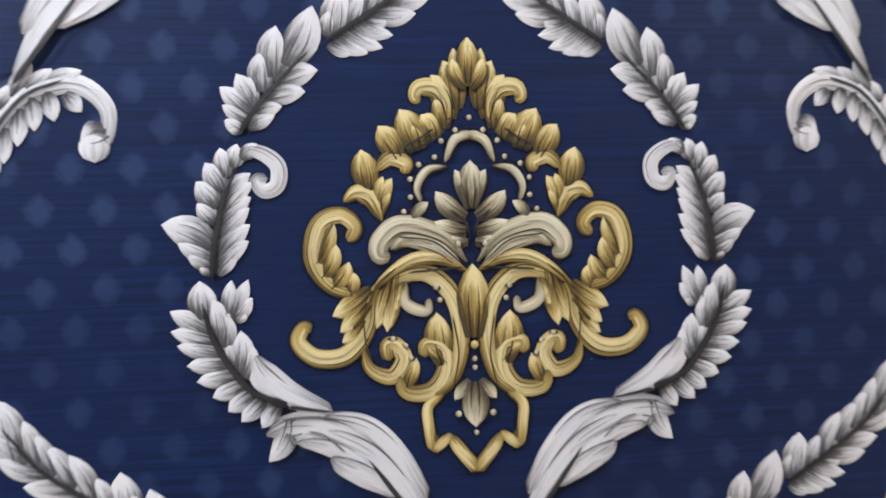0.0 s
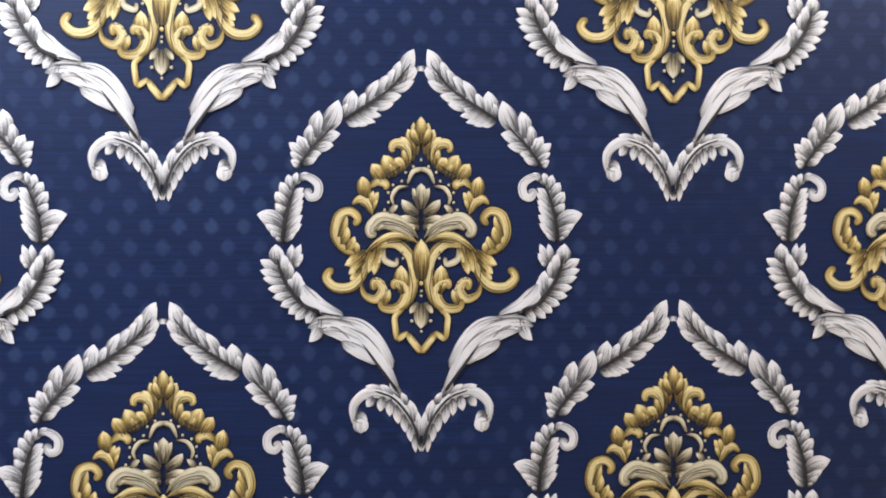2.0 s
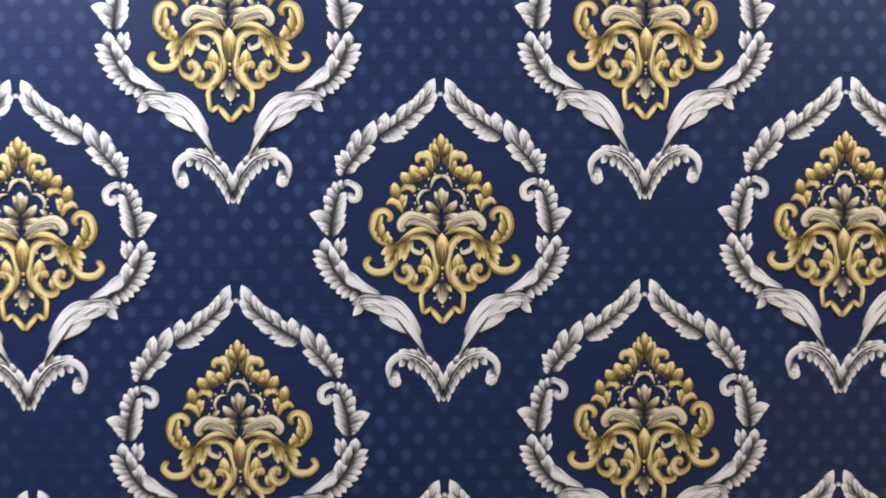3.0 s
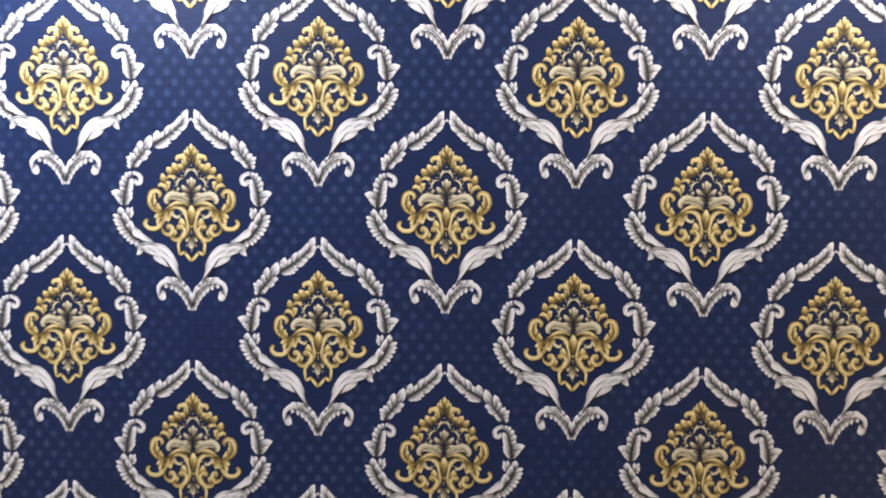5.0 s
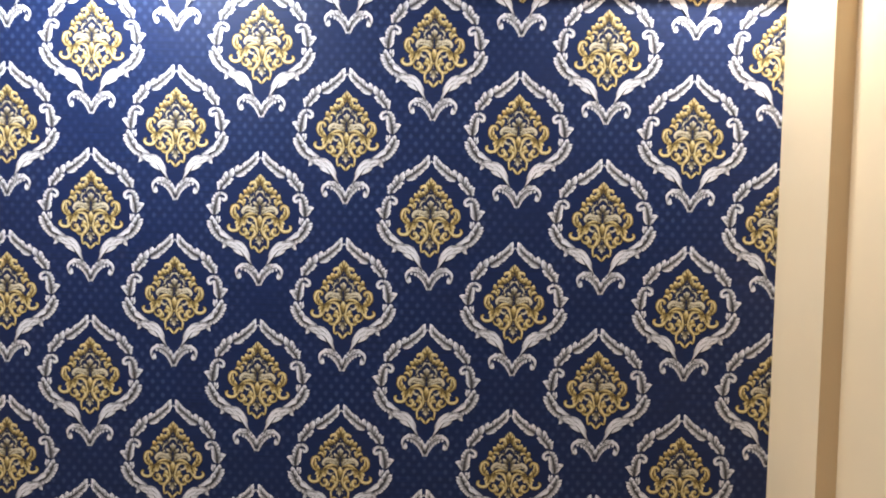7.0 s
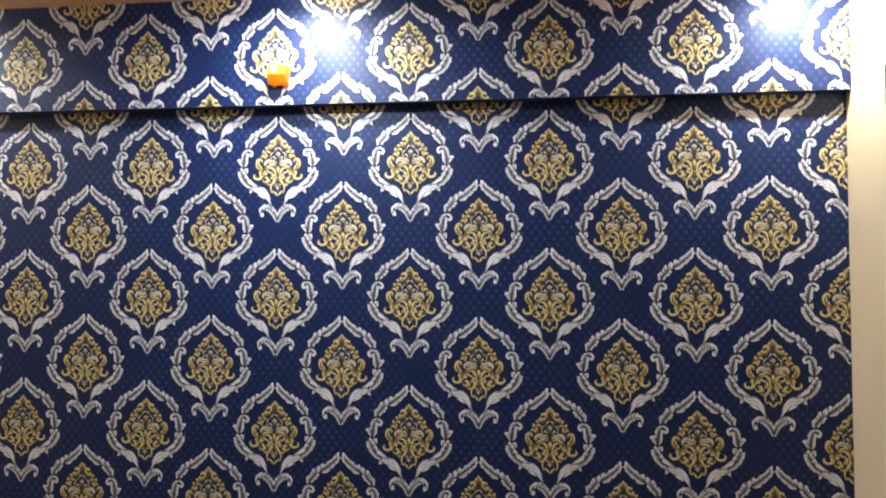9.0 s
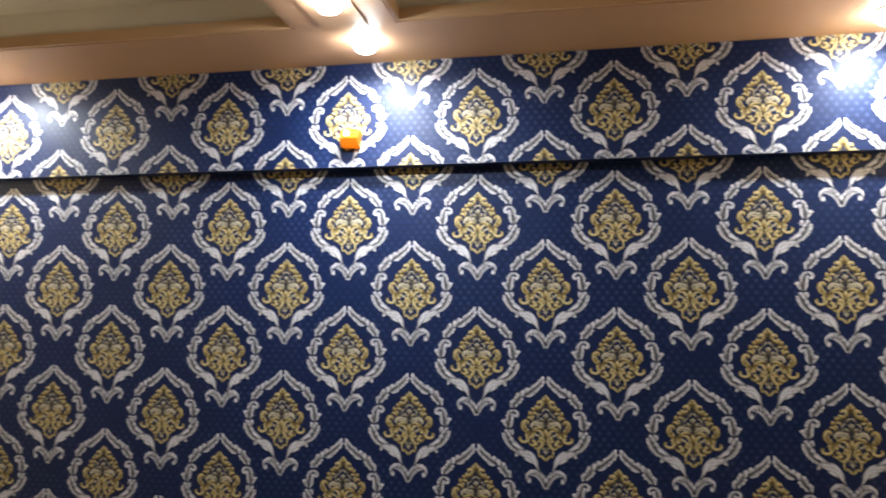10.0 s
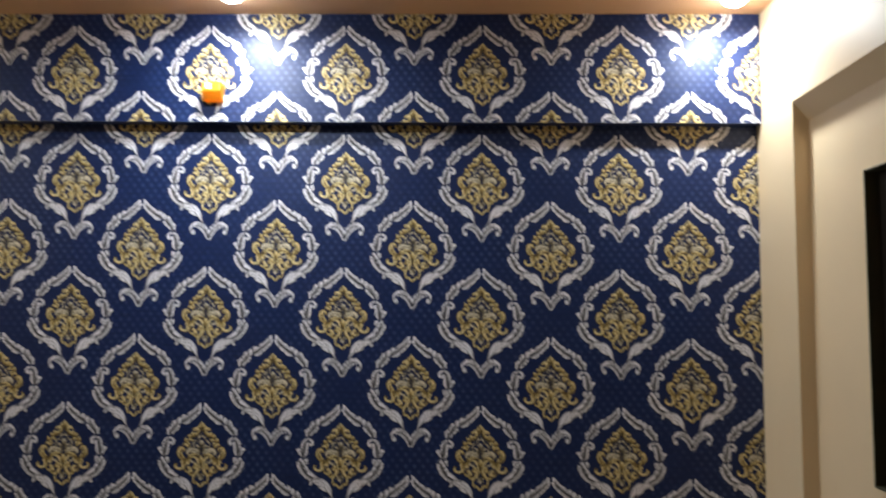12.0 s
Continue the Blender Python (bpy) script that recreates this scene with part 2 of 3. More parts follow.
def soffit_bm(x0, x1, x2, y0, y1, z0, z1):
    """A ledge along one side of a coffer: flat below, its inner face leaning out towards the top."""
    bm = bmesh.new()
    a, b = [[bm.verts.new((x, y, z)) for x, z in ((x0, z0), (x1, z0), (x2, z1), (x0, z1))] for y in (y0, y1)]
    bm.faces.new(a), bm.faces.new(b)
    for k in range(4):
        bm.faces.new((a[k], a[(k + 1) % 4], b[(k + 1) % 4], b[k]))
    return bm


for c in COFFERS:
    tagged(part("coffer_trim", frame_bm(*c, CEIL + 0.003, CEIL + 0.046, 0.014), TRIM), "apricot moulding along the coffer edge, paint lightened for missing light", "moulding", kind="structure")
    # left ledge: brown shade of the coffer's outer side, put in as apricot paint
    if c[0] < -2:
        tagged(part("coffer_soffit", soffit_bm(c[0] + 0.0145, c[0] + 0.105, c[0] + 0.172, c[2] + 0.015, c[3] - 0.0045, CEIL + 0.047, 2.7255), TRIM), "ledge along the outer side of the coffer, its brown shade put in as apricot paint", "moulding", kind="structure")
    # the riser leans out to catch more bounced light
    tagged(part("coffer_riser", cove_bm(*c, CEIL + 0.048, 2.7265, 0.004, 0.052), RISER), "ivory riser inside the coffer, paint lightened for missing light", "moulding", kind="structure")


# ---- window in the right recess ----
def window():
    x = RIGHT + R_DEEP
    top = new("window_1")
    tagged(top, "dark wooden window with night behind its panes", "window", kind="structure")
    y0, y1, z0, z1, t = W_Y1, W_Y0, W_Z0, W_Z1, 0.006
    # thin lining round the reveal, then the frame behind it
    part("lining", soften(boxes(
        ((x - 0.003, y1 - t, z0), (x + 0.038, y1, z1)), ((x - 0.003, y0, z0), (x + 0.038, y0 + t, z1)),
        ((x - 0.003, y0 + t, z1 - t), (x + 0.038, y1 - t, z1)), ((x - 0.003, y0 + t, z0), (x + 0.038, y1 - t, z0 + t))), 0.001, 1), OLIVE_WOOD, top, "olive brown painted lining")
    w = 0.05
    part("window_frame", soften(boxes(
        ((x + 0.039, y1 - w, z0), (x + 0.10, y1, z1)), ((x + 0.039, y0, z0), (x + 0.10, y0 + w, z1)),
        ((x + 0.039, y0 + w, z1 - w), (x + 0.10, y1 - w, z1)), ((x + 0.039, y0 + w, z0), (x + 0.10, y1 - w, z0 + w))), 0.003), DARK_WOOD, top)
    mid, g = (y0 + y1) / 2, 0.045
    for a, c in ((y0 + w + 0.002, mid - 0.002), (mid + 0.002, y1 - w - 0.002)):
        sash = part("sash", soften(boxes(
            ((x + 0.052, a, z0 + w), (x + 0.088, a + g, z1 - w)), ((x + 0.052, c - g, z0 + w), (x + 0.088, c, z1 - w)),
            ((x + 0.052, a + g, z0 + w), (x + 0.088, c - g, z0 + w + g)), ((x + 0.052, a + g, z1 - w - g), (x + 0.088, c - g, z1 - w))), 0.003), DARK_WOOD, top)
        part("pane", boxes(((x + 0.066, a + g - 0.004, z0 + w + g - 0.004), (x + 0.071, c - g + 0.004, z1 - w - g + 0.004))), GLASS, sash)
    part("handle", soften(boxes(((x + 0.040, mid + 0.020, 1.40), (x + 0.052, mid + 0.036, 1.50)), ((x + 0.028, mid + 0.022, 1.470), (x + 0.040, mid + 0.034, 1.495))), 0.002), WHITE_METAL, top, "pale metal catch")


window()


# ---- recessed ceiling spots ----
def lathe(profile, segments=28):
    """Turned shape from (radius, z) pairs."""
    bm = bmesh.new()
    rings = [[bm.verts.new((r * math.cos(2 * math.pi * k / segments), r * math.sin(2 * math.pi * k / segments), z)) for k in range(segments)] for r, z in profile]
    for a, b in zip(rings, rings[1:]):
        for k in range(segments):
            bm.faces.new((a[k], a[(k + 1) % segments], b[(k + 1) % segments], b[k]))
    bm.faces.new(rings[0]), bm.faces.new(list(reversed(rings[-1])))
    return bm


def spot():
    top = tagged(new("ceiling_spot"), "lit round recessed spotlight in the ceiling band", "ceiling light", "recessed ceiling spots")
    part("trim_ring", lathe([(0.040, 0.0), (0.050, 0.0), (0.051, -0.004), (0.048, -0.0065), (0.043, -0.006), (0.040, -0.001)]), WHITE_METAL, top, "white metal ring", True)
    part("lens", lathe([(0.0440, -0.006), (0.0465, -0.014), (0.0440, -0.027), (0.035, -0.038), (0.020, -0.0455), (0.005, -0.0475)]), GLOW, top, "glowing frosted lens", True)
    return top


first_spot = spot()
first_spot.matrix_basis = pose(*SPOTS[0], CEIL - 0.0005)
for x, y in SPOTS[1:]:
    inner_spot = copy_thing(first_spot, pose(x, y, CEIL - 0.0005))
part("surround", soften(boxes(((-0.110, -0.140, -0.0045), (0.070, 0.235, -0.0003))), 0.0015, 1), BAND, inner_spot, "thin square painted hatch plate")
tagged(inner_spot, "lit round recessed spotlight in a square plate between the coffers")
for x, y in SPOTS:
    data = bpy.data.lights.new("spot_light", "AREA")
    data.shape, data.size, data.energy, data.color, data.spread = "DISK", 0.066, SPOT_WATTS, SPOT_COLOUR, SPOT_SPREAD
    ob = new("spot_light", data)
    ob.matrix_basis = pose(x, y, CEIL - 0.052)


# ---- small orange box on the beam ----
def orange_box():
    """A shallow box that stands out from the beam: upright front, underside slanting back, a socket in its front."""
    top = tagged(new("junction_box"), "small orange plastic box standing out from the papered beam", "junction box")
    bm = bmesh.new()
    profile = [(0.0, 0.030), (-0.054, 0.033), (-0.060, -0.006), (-0.034, -0.036), (0.0, -0.038)]
    a, b = [[bm.verts.new((x, y, z)) for y, z in profile] for x in (-0.037, 0.037)]
    bm.faces.new(a), bm.faces.new(b)
    for k in range(5):
        bm.faces.new((a[k], a[(k + 1) % 5], b[(k + 1) % 5], b[k]))
    part("body", soften(bm, 0.005, 3), ORANGE, top)
    for name, half, depth, material, label in (("rim", 0.011, 0.0030, WHITE_METAL, "pale socket rim"), ("hole", 0.0055, 0.0040, DARK_WOOD, "dark square hole")):
        bm = soften(boxes(((-0.010 - half, -0.0575 - depth, 0.013 - half), (-0.010 + half, -0.052, 0.013 + half))), 0.0008, 1)
        part(name, bm, material, top, label)
    return top


first_box = orange_box()
first_box.matrix_basis = pose(-1.036, BEAM_Y - 0.0012, 2.290)
second_box = copy_thing(first_box, pose(LEFT - N_DEEP, -0.694, 1.545, 0, 0, 90))
tagged(second_box, "small orange plastic box fixed on the cream recessed wall")


# ---- the printed damask of the wallpaper ----
def print_ink(name, stops, rough, metal, brushed=1.0, rim=0.25, fade=0.0):
    """Printed, slightly pearly ink: each stroke is dark at its root and pale at its tip, with brushed streaks along it."""
    n = Nodes(name, rough, metal, 0.3)
    n.bsdf.inputs["Coat Weight"].default_value = 0.28
    n.bsdf.inputs["Coat Roughness"].default_value = 0.38
    uv = n.tree.nodes.new("ShaderNodeUVMap")
    sep = n.tree.nodes.new("ShaderNodeSeparateXYZ")
    n.link(uv.outputs[0], sep.inputs[0])
    geo = n.tree.nodes.new("ShaderNodeNewGeometry")
    com = n.tree.nodes.new("ShaderNodeCombineXYZ")
    n.link(n.math("MULTIPLY", sep.outputs[0], 1.3), com.inputs[0])
    n.link(n.math("MULTIPLY", sep.outputs[1], 2.3), com.inputs[1])
    n.link(n.math("MULTIPLY", geo.outputs["Random Per Island"], 37.0), com.inputs[2])
    streak = n.noise(com.outputs[0], 1.6, 3, 0.6)
    v3 = n.math("MULTIPLY", n.math("POWER", n.math("ABSOLUTE", sep.outputs[1]), 3), rim)
    side = n.math("MULTIPLY", sep.outputs[1], 0.14)
    t = n.math("ADD", n.math("MULTIPLY", sep.outputs[0], 0.95), n.math("MULTIPLY", n.math("SUBTRACT", streak, 0.5), brushed))
    t = n.math("SUBTRACT", n.math("SUBTRACT", t, v3), side)
    col = n.ramp(t, stops)
    grain = n.noise(n.coord((1, 1, 1)), 900, 2)
    n.base(n.mix(n.math("MULTIPLY", grain, 0.25), col, tuple(c * 0.6 for c in stops[-1][1])))
    n.bump(streak, 0.3, 0.0006)
    if fade:
        # a smoky stroke: thin ink towards its sides, worn by the grain
        body = n.math("MULTIPLY", n.math("SUBTRACT", 1.0, n.math("ABSOLUTE", sep.outputs[1])), fade)
        body = n.math("MULTIPLY", body, n.math("ADD", 0.55, n.math("MULTIPLY", streak, 0.9)))
        n.link(n.math("MINIMUM", body, 0.94), n.bsdf.inputs["Alpha"])
    return n.mat


SILVER = 0
DARK = 1
GILT = 2
PALE = 3
UMBER = 4
GREY = 5
INKS = [
    print_ink("silver_ink", [(0.02, (0.014, 0.013, 0.016)), (0.22, (0.15, 0.142, 0.156)), (0.42, (0.52, 0.50, 0.53)), (0.68, (0.83, 0.80, 0.845))], 0.45, 0.05, 0.85, 0.16),
    print_ink("shadow_ink", [(0.0, (0.008, 0.007, 0.011)), (0.6, (0.020, 0.018, 0.022)), (1.0, (0.06, 0.055, 0.06))], 0.5, 0.0, fade=2.2),
    print_ink("gilt_ink", [(0.02, (0.020, 0.010, 0.002)), (0.26, (0.15, 0.082, 0.012)), (0.50, (0.47, 0.325, 0.098)), (0.80, (0.86, 0.715, 0.385))], 0.45, 0.08, 0.95, 0.40),
    print_ink("pale_gilt_ink", [(0.03, (0.022, 0.016, 0.011)), (0.28, (0.15, 0.115, 0.07)), (0.52, (0.45, 0.385, 0.26)), (0.84, (0.80, 0.72, 0.56))], 0.45, 0.06, 0.95, 0.40),
    print_ink("umber_ink", [(0.0, (0.030, 0.016, 0.005)), (1.0, (0.11, 0.066, 0.018))], 0.5, 0.0, fade=1.8),
    print_ink("grey_ink", [(0.0, (0.07, 0.067, 0.076)), (1.0, (0.26, 0.252, 0.272))], 0.5, 0.0, fade=1.3),
]


def glide(points, steps):
    """A smooth line through points, steps pieces in all, with its directions."""
    pts = [Vector((*p, 0)).to_2d() for p in points]
    pts = [pts[0] * 2 - pts[1], *pts, pts[-1] * 2 - pts[-2]]
    count, line = len(pts) - 3, []
    for k in range(steps + 1):
        s = min(k / steps * count, count - 1e-6)
        i, u = int(s), s - int(s)
        a, b, c, d = pts[i:i + 4]
        line.append(0.5 * (2 * b + (c - a) * u + (2 * a - 5 * b + 4 * c - d) * u * u + (3 * b - a - 3 * c + d) * u ** 3))
    return line


class Drawing:
    """Raised strokes of one motif, in millimetres from the tip of its palmette; mirrored about its axis."""

    def __init__(self):
        self.bm = bmesh.new()
        self.uv = self.bm.loops.layers.uv.new("UVMap")
        self.layer = 0

    def strip(self, ink, line, widths, us, both, lift, swell=0.55, across=4):
        self.layer += 1
        if ink in (GILT, PALE) and lift < 0.3:
            self.strip(DARK, line[:-1], [w + 3.6 for w in widths[:-1]], [0.1] * (len(line) - 1), both, lift - 0.12, 0.0, 2)
        rise = 0.25 + lift + 0.004 * self.layer
        for sign in ((1, -1) if both else (1,)):
            rows = []
            for k, p in enumerate(line):
                way = (line[min(k + 1, len(line) - 1)] - line[max(k - 1, 0)])
                way = way.normalized() if way.length > 1e-6 else Vector((0, 1))
                side = Vector((-way.y, way.x))
                row = []
                for j in range(across + 1):
                    v = 2 * j / across - 1
                    q = p + side * (v * widths[k] / 2)
                    h = rise + 0.5 * swell * (1 - v * v) * min(1, widths[k] / 6)
                    row.append((self.bm.verts.new((sign * q.x / 1000, -h / 1000, q.y / 1000)), (us[k], v)))
                rows.append(row)
            for a, b in zip(rows, rows[1:]):
                for j in range(across):
                    quad = [a[j], a[j + 1], b[j + 1], b[j]]
                    face = self.bm.faces.new([c[0] for c in quad])
                    face.material_index, face.smooth = ink, True
                    for loop, c in zip(face.loops, quad):
                        loop[self.uv].uv = c[1]

    def leaf(self, ink, bx, bz, tx, tz, width, bend=0, both=True):
        base, tip = Vector((bx, bz)), Vector((tx, tz))
        way = tip - base
        side = Vector((-way.y, way.x)).normalized()
        n = 7
        line = [base + way * (k / n) + side * (bend * math.sin(math.pi * k / n)) for k in range(n + 1)]
        sharp = 4.2 if ink in (GILT, PALE) else 3.0
        widths = [width * 1.12 * (0.36 + 0.64 * math.sin(math.pi * min(1, u * 0.74 + 0.06))) * (1 - u ** sharp) ** 0.72 + 0.15 for u in (k / n for k in range(n + 1))]
        self.strip(ink, line, widths, [k / n for k in range(n + 1)], both, 0.0)
        # veins: fine dark strokes from the root, fading out before the tip
        shade = UMBER if ink in (GILT, PALE) else GREY
        if width > 7:
            for off in ((-0.20, 0.16) if width > 10 else (0.06,)):
                vein = [line[k] + side * (off * widths[k] * (1 - 0.3 * k / n)) for k in range(n - 1)]
                self.strip(shade, vein, [0.10 * width * (1 - k / (n - 1.5)) + 0.05 for k in range(n - 1)], [0.2] * (n - 1), both, 0.42, 0.12, 1)

    def scroll(self, ink, points, start, middle, end, both=True, lift=0.0):
        n = 6 * (len(points) - 1)
        line = glide(points, n)
        widths, us = [], []
        for k in range(n + 1):
            u = k / n
            w = start + (middle - start) * math.sin(math.pi / 2 * min(1, u / 0.45)) if u < 0.45 else middle + (end - middle) * ((u - 0.45) / 0.55) ** 1.4
            if u < 0.10:
                w *= 0.25 + 0.75 * u / 0.10
            if u > 0.93:
                w *= math.sqrt(max(0.02, 1 - ((u - 0.93) / 0.07) ** 2))
            widths.append(w)
            us.append(0.12 + 0.62 * math.sin(math.pi * min(1, u * 0.92 + 0.04) ** 0.9) + 0.15 * u)
        self.strip(ink, line, widths, us, both, lift, 0.65)
        if ink == DARK or middle < 7:
            return
        # a dark line inside one edge and a light along the other
        shade = UMBER if ink in (GILT, PALE) else GREY
        sides = []
        for k in range(n + 1):
            way = (line[min(k + 1, n)] - line[max(k - 1, 0)]).normalized()
            sides.append(Vector((-way.y, way.x)))
        for off, kind, size, a, b, tone in ((0.28, shade, 0.10, 0.04, 0.66, 0.3), (0.02, shade, 0.05, 0.02, 0.40, 0.6), (-0.16, ink, 0.26, 0.30, 0.92, 1.0)):
            ks = [k for k in range(n + 1) if a <= k / n <= b]
            self.strip(kind, [line[k] + sides[k] * (off * widths[k]) for k in ks],
                       [size * widths[k] * math.sin(math.pi * (i + 0.4) / (len(ks) - 0.2)) + 0.05 for i, k in enumerate(ks)], [tone] * len(ks), both, lift + 0.55, 0.08, 1)

    def bead(self, ink, x, z, r, both=True):
        n = 6
        line = [Vector((x, z - r + 2 * r * k / n)) for k in range(n + 1)]
        widths = [max(0.1, 2 * r * math.sqrt(max(0, 1 - (2 * k / n - 1) ** 2))) for k in range(n + 1)]
        self.strip(ink, line, widths, [0.45 + 0.4 * k / n for k in range(n + 1)], both, 0.1)


def upper_branch(d):
    d.leaf(SILVER, -74, -1, -70, 27, 17.9, 0.0)
    d.leaf(SILVER, -65, 5, -57, 25, 11.6, 0.0)
    d.leaf(SILVER, -56, 11, -44, 38, 15.8, 0.0)
    d.leaf(SILVER, -46, 20, -32, 44, 14.7, 0.0)
    d.leaf(SILVER, -36, 27, -26, 51, 12.6, 0.0)
    d.leaf(SILVER, -28, 34, -21, 58, 12.6, 0.0)
    d.leaf(SILVER, -18, 37, -7, 70, 16.8, 2.1)
    d.leaf(SILVER, -77, 0, -76, 15, 9.5, 0.0)
    d.leaf(SILVER, -77, -4, -63, -9, 7.5, -1.0)
    d.leaf(SILVER, -73, 1, -55, -9, 9.5, -1.5)
    d.leaf(SILVER, -68, 5, -47, -6, 10.0, -1.8)
    d.leaf(SILVER, -62, 8, -41, 1, 9.5, -1.5)
    d.leaf(SILVER, -56, 9, -43, 9, 10.5, 0.0)
    d.leaf(SILVER, -53, 12, -28, 13, 13.7, 0.0)
    d.leaf(SILVER, -46, 19, -20, 22, 13.7, 0.0)
    d.leaf(SILVER, -33, 28, -7, 37, 14.7, 0.0)
    d.leaf(SILVER, -23, 35, -3, 51, 13.7, 0.0)
    d.scroll(DARK, [(-79, -3), (-56, 12), (-30, 30), (-10, 55)], 4.3, 3.4, 1.5, lift=0.9)
    d.leaf(SILVER, -5, 50, 2, 50, 5.8, 0.0)


def middle_branch(d):
    d.leaf(SILVER, -100, -16, -85, 17, 19.4, -1.9)
    d.leaf(SILVER, -108, -22, -105, 6, 16.3, 1.3)
    d.leaf(SILVER, -114, -30, -114, -8, 14.4, 0.0)
    d.leaf(SILVER, -117, -38, -127, -20, 12.5, 0.0)
    d.leaf(SILVER, -118, -37, -120, -21, 8.1, 0.0)
    d.leaf(SILVER, -120, -41, -136, -27, 11.3, 0.0)
    d.leaf(SILVER, -121, -45, -135, -37, 9.4, 0.0)
    d.leaf(SILVER, -124, -51, -134, -45, 8.8, 0.0)
    d.leaf(SILVER, -106, -25, -83, -18, 13.8, 1.3)
    d.leaf(SILVER, -112, -33, -90, -30, 13.1, 1.3)
    d.leaf(SILVER, -117, -41, -103, -38, 10.0, 0.9)
    d.leaf(SILVER, -122, -49, -107, -43, 10.0, 0.9)
    d.leaf(SILVER, -125, -51, -132, -50, 5.6, 0.0)
    d.scroll(DARK, [(-126, -52), (-117, -39), (-104, -24), (-88, -8)], 4.2, 3.3, 1.2, lift=0.9)


def curled_branch(d):
    d.leaf(SILVER, -131, -71, -128, -58, 9.4, 0.0)
    d.leaf(SILVER, -134, -76, -137, -60, 10.6, 0.0)
    d.leaf(SILVER, -136, -83, -145, -68, 12.5, 0.0)
    d.leaf(SILVER, -139, -92, -150, -78, 13.1, 0.0)
    d.leaf(SILVER, -140, -100, -150, -90, 10.6, 0.0)
    d.leaf(SILVER, -142, -113, -169, -101, 18.2, -1.9)
    d.leaf(SILVER, -142, -121, -161, -111, 10.6, 0.0)
    d.leaf(SILVER, -143, -125, -156, -117, 9.4, 0.0)
    d.leaf(SILVER, -144, -129, -150, -123, 5.6, 0.0)
    d.scroll(SILVER, [(-127, -70), (-122, -62), (-113, -64), (-106, -71), (-107, -81), (-114, -84), (-118, -78), (-112, -77)], 3.8, 9.2, 6.2)
    d.leaf(SILVER, -126, -66, -117, -58, 8.1, 0.0)
    d.leaf(SILVER, -135, -88, -121, -74, 9.4, 1.3)
    d.leaf(SILVER, -136, -94, -120, -79, 10.6, 1.3)
    d.leaf(SILVER, -138, -101, -121, -87, 11.3, 1.3)
    d.leaf(SILVER, -139, -108, -122, -93, 11.9, 1.3)
    d.leaf(SILVER, -139, -118, -122, -102, 11.3, 1.3)
    d.leaf(SILVER, -140, -125, -123, -111, 10.6, 1.3)
    d.leaf(SILVER, -140, -129, -129, -120, 8.1, 1.3)
    d.scroll(DARK, [(-143, -132), (-141, -111), (-136, -89), (-127, -69)], 5.6, 4.1, 1.2, lift=0.9)


def lower_branch(d):
    d.leaf(SILVER, -136, -151, -133, -132, 8.1, 0.0)
    d.leaf(SILVER, -133, -153, -124, -132, 8.8, 0.0)
    d.leaf(SILVER, -132, -154, -122, -142, 8.8, 0.0)
    d.leaf(SILVER, -131, -155, -125, -150, 5.6, 0.0)
    d.leaf(SILVER, -148, -153, -150, -132, 15.7, 0.0)
    d.leaf(SILVER, -145, -160, -166, -148, 11.3, 0.0)
    d.leaf(SILVER, -142, -166, -166, -159, 11.3, 0.0)
    d.leaf(SILVER, -138, -172, -163, -167, 11.3, 0.0)
    d.leaf(SILVER, -135, -178, -158, -178, 11.3, 0.0)
    d.leaf(SILVER, -131, -184, -153, -187, 11.3, 0.0)
    d.leaf(SILVER, -127, -189, -145, -196, 11.3, 0.0)
    d.leaf(SILVER, -123, -194, -137, -204, 11.3, 0.0)
    d.leaf(SILVER, -117, -198, -130, -210, 10.6, 0.0)
    d.leaf(SILVER, -110, -201, -119, -214, 10.0, 0.0)
    d.leaf(SILVER, -139, -167, -143, -142, 13.1, -1.3)
    d.leaf(SILVER, -137, -169, -137, -150, 9.4, -1.3)
    d.leaf(SILVER, -130, -183, -129, -160, 13.1, -1.3)
    d.leaf(SILVER, -128, -186, -123, -168, 9.4, -1.3)
    d.leaf(SILVER, -133, -179, -137, -165, 6.9, 0.0)
    d.scroll(SILVER, [(-123, -172), (-118, -184), (-104, -196), (-80, -208)], 2.5, 16.9, 8.1)
    d.leaf(SILVER, -105, -201, -121, -195, 8.1, 0.0)
    d.scroll(DARK, [(-149, -144), (-142, -167), (-125, -192), (-104, -203)], 1.8, 4.6, 6.0, lift=0.9)
    d.scroll(DARK, [(-104, -203), (-93, -205), (-80, -207)], 3.4, 2.6, 0.8, lift=0.9)


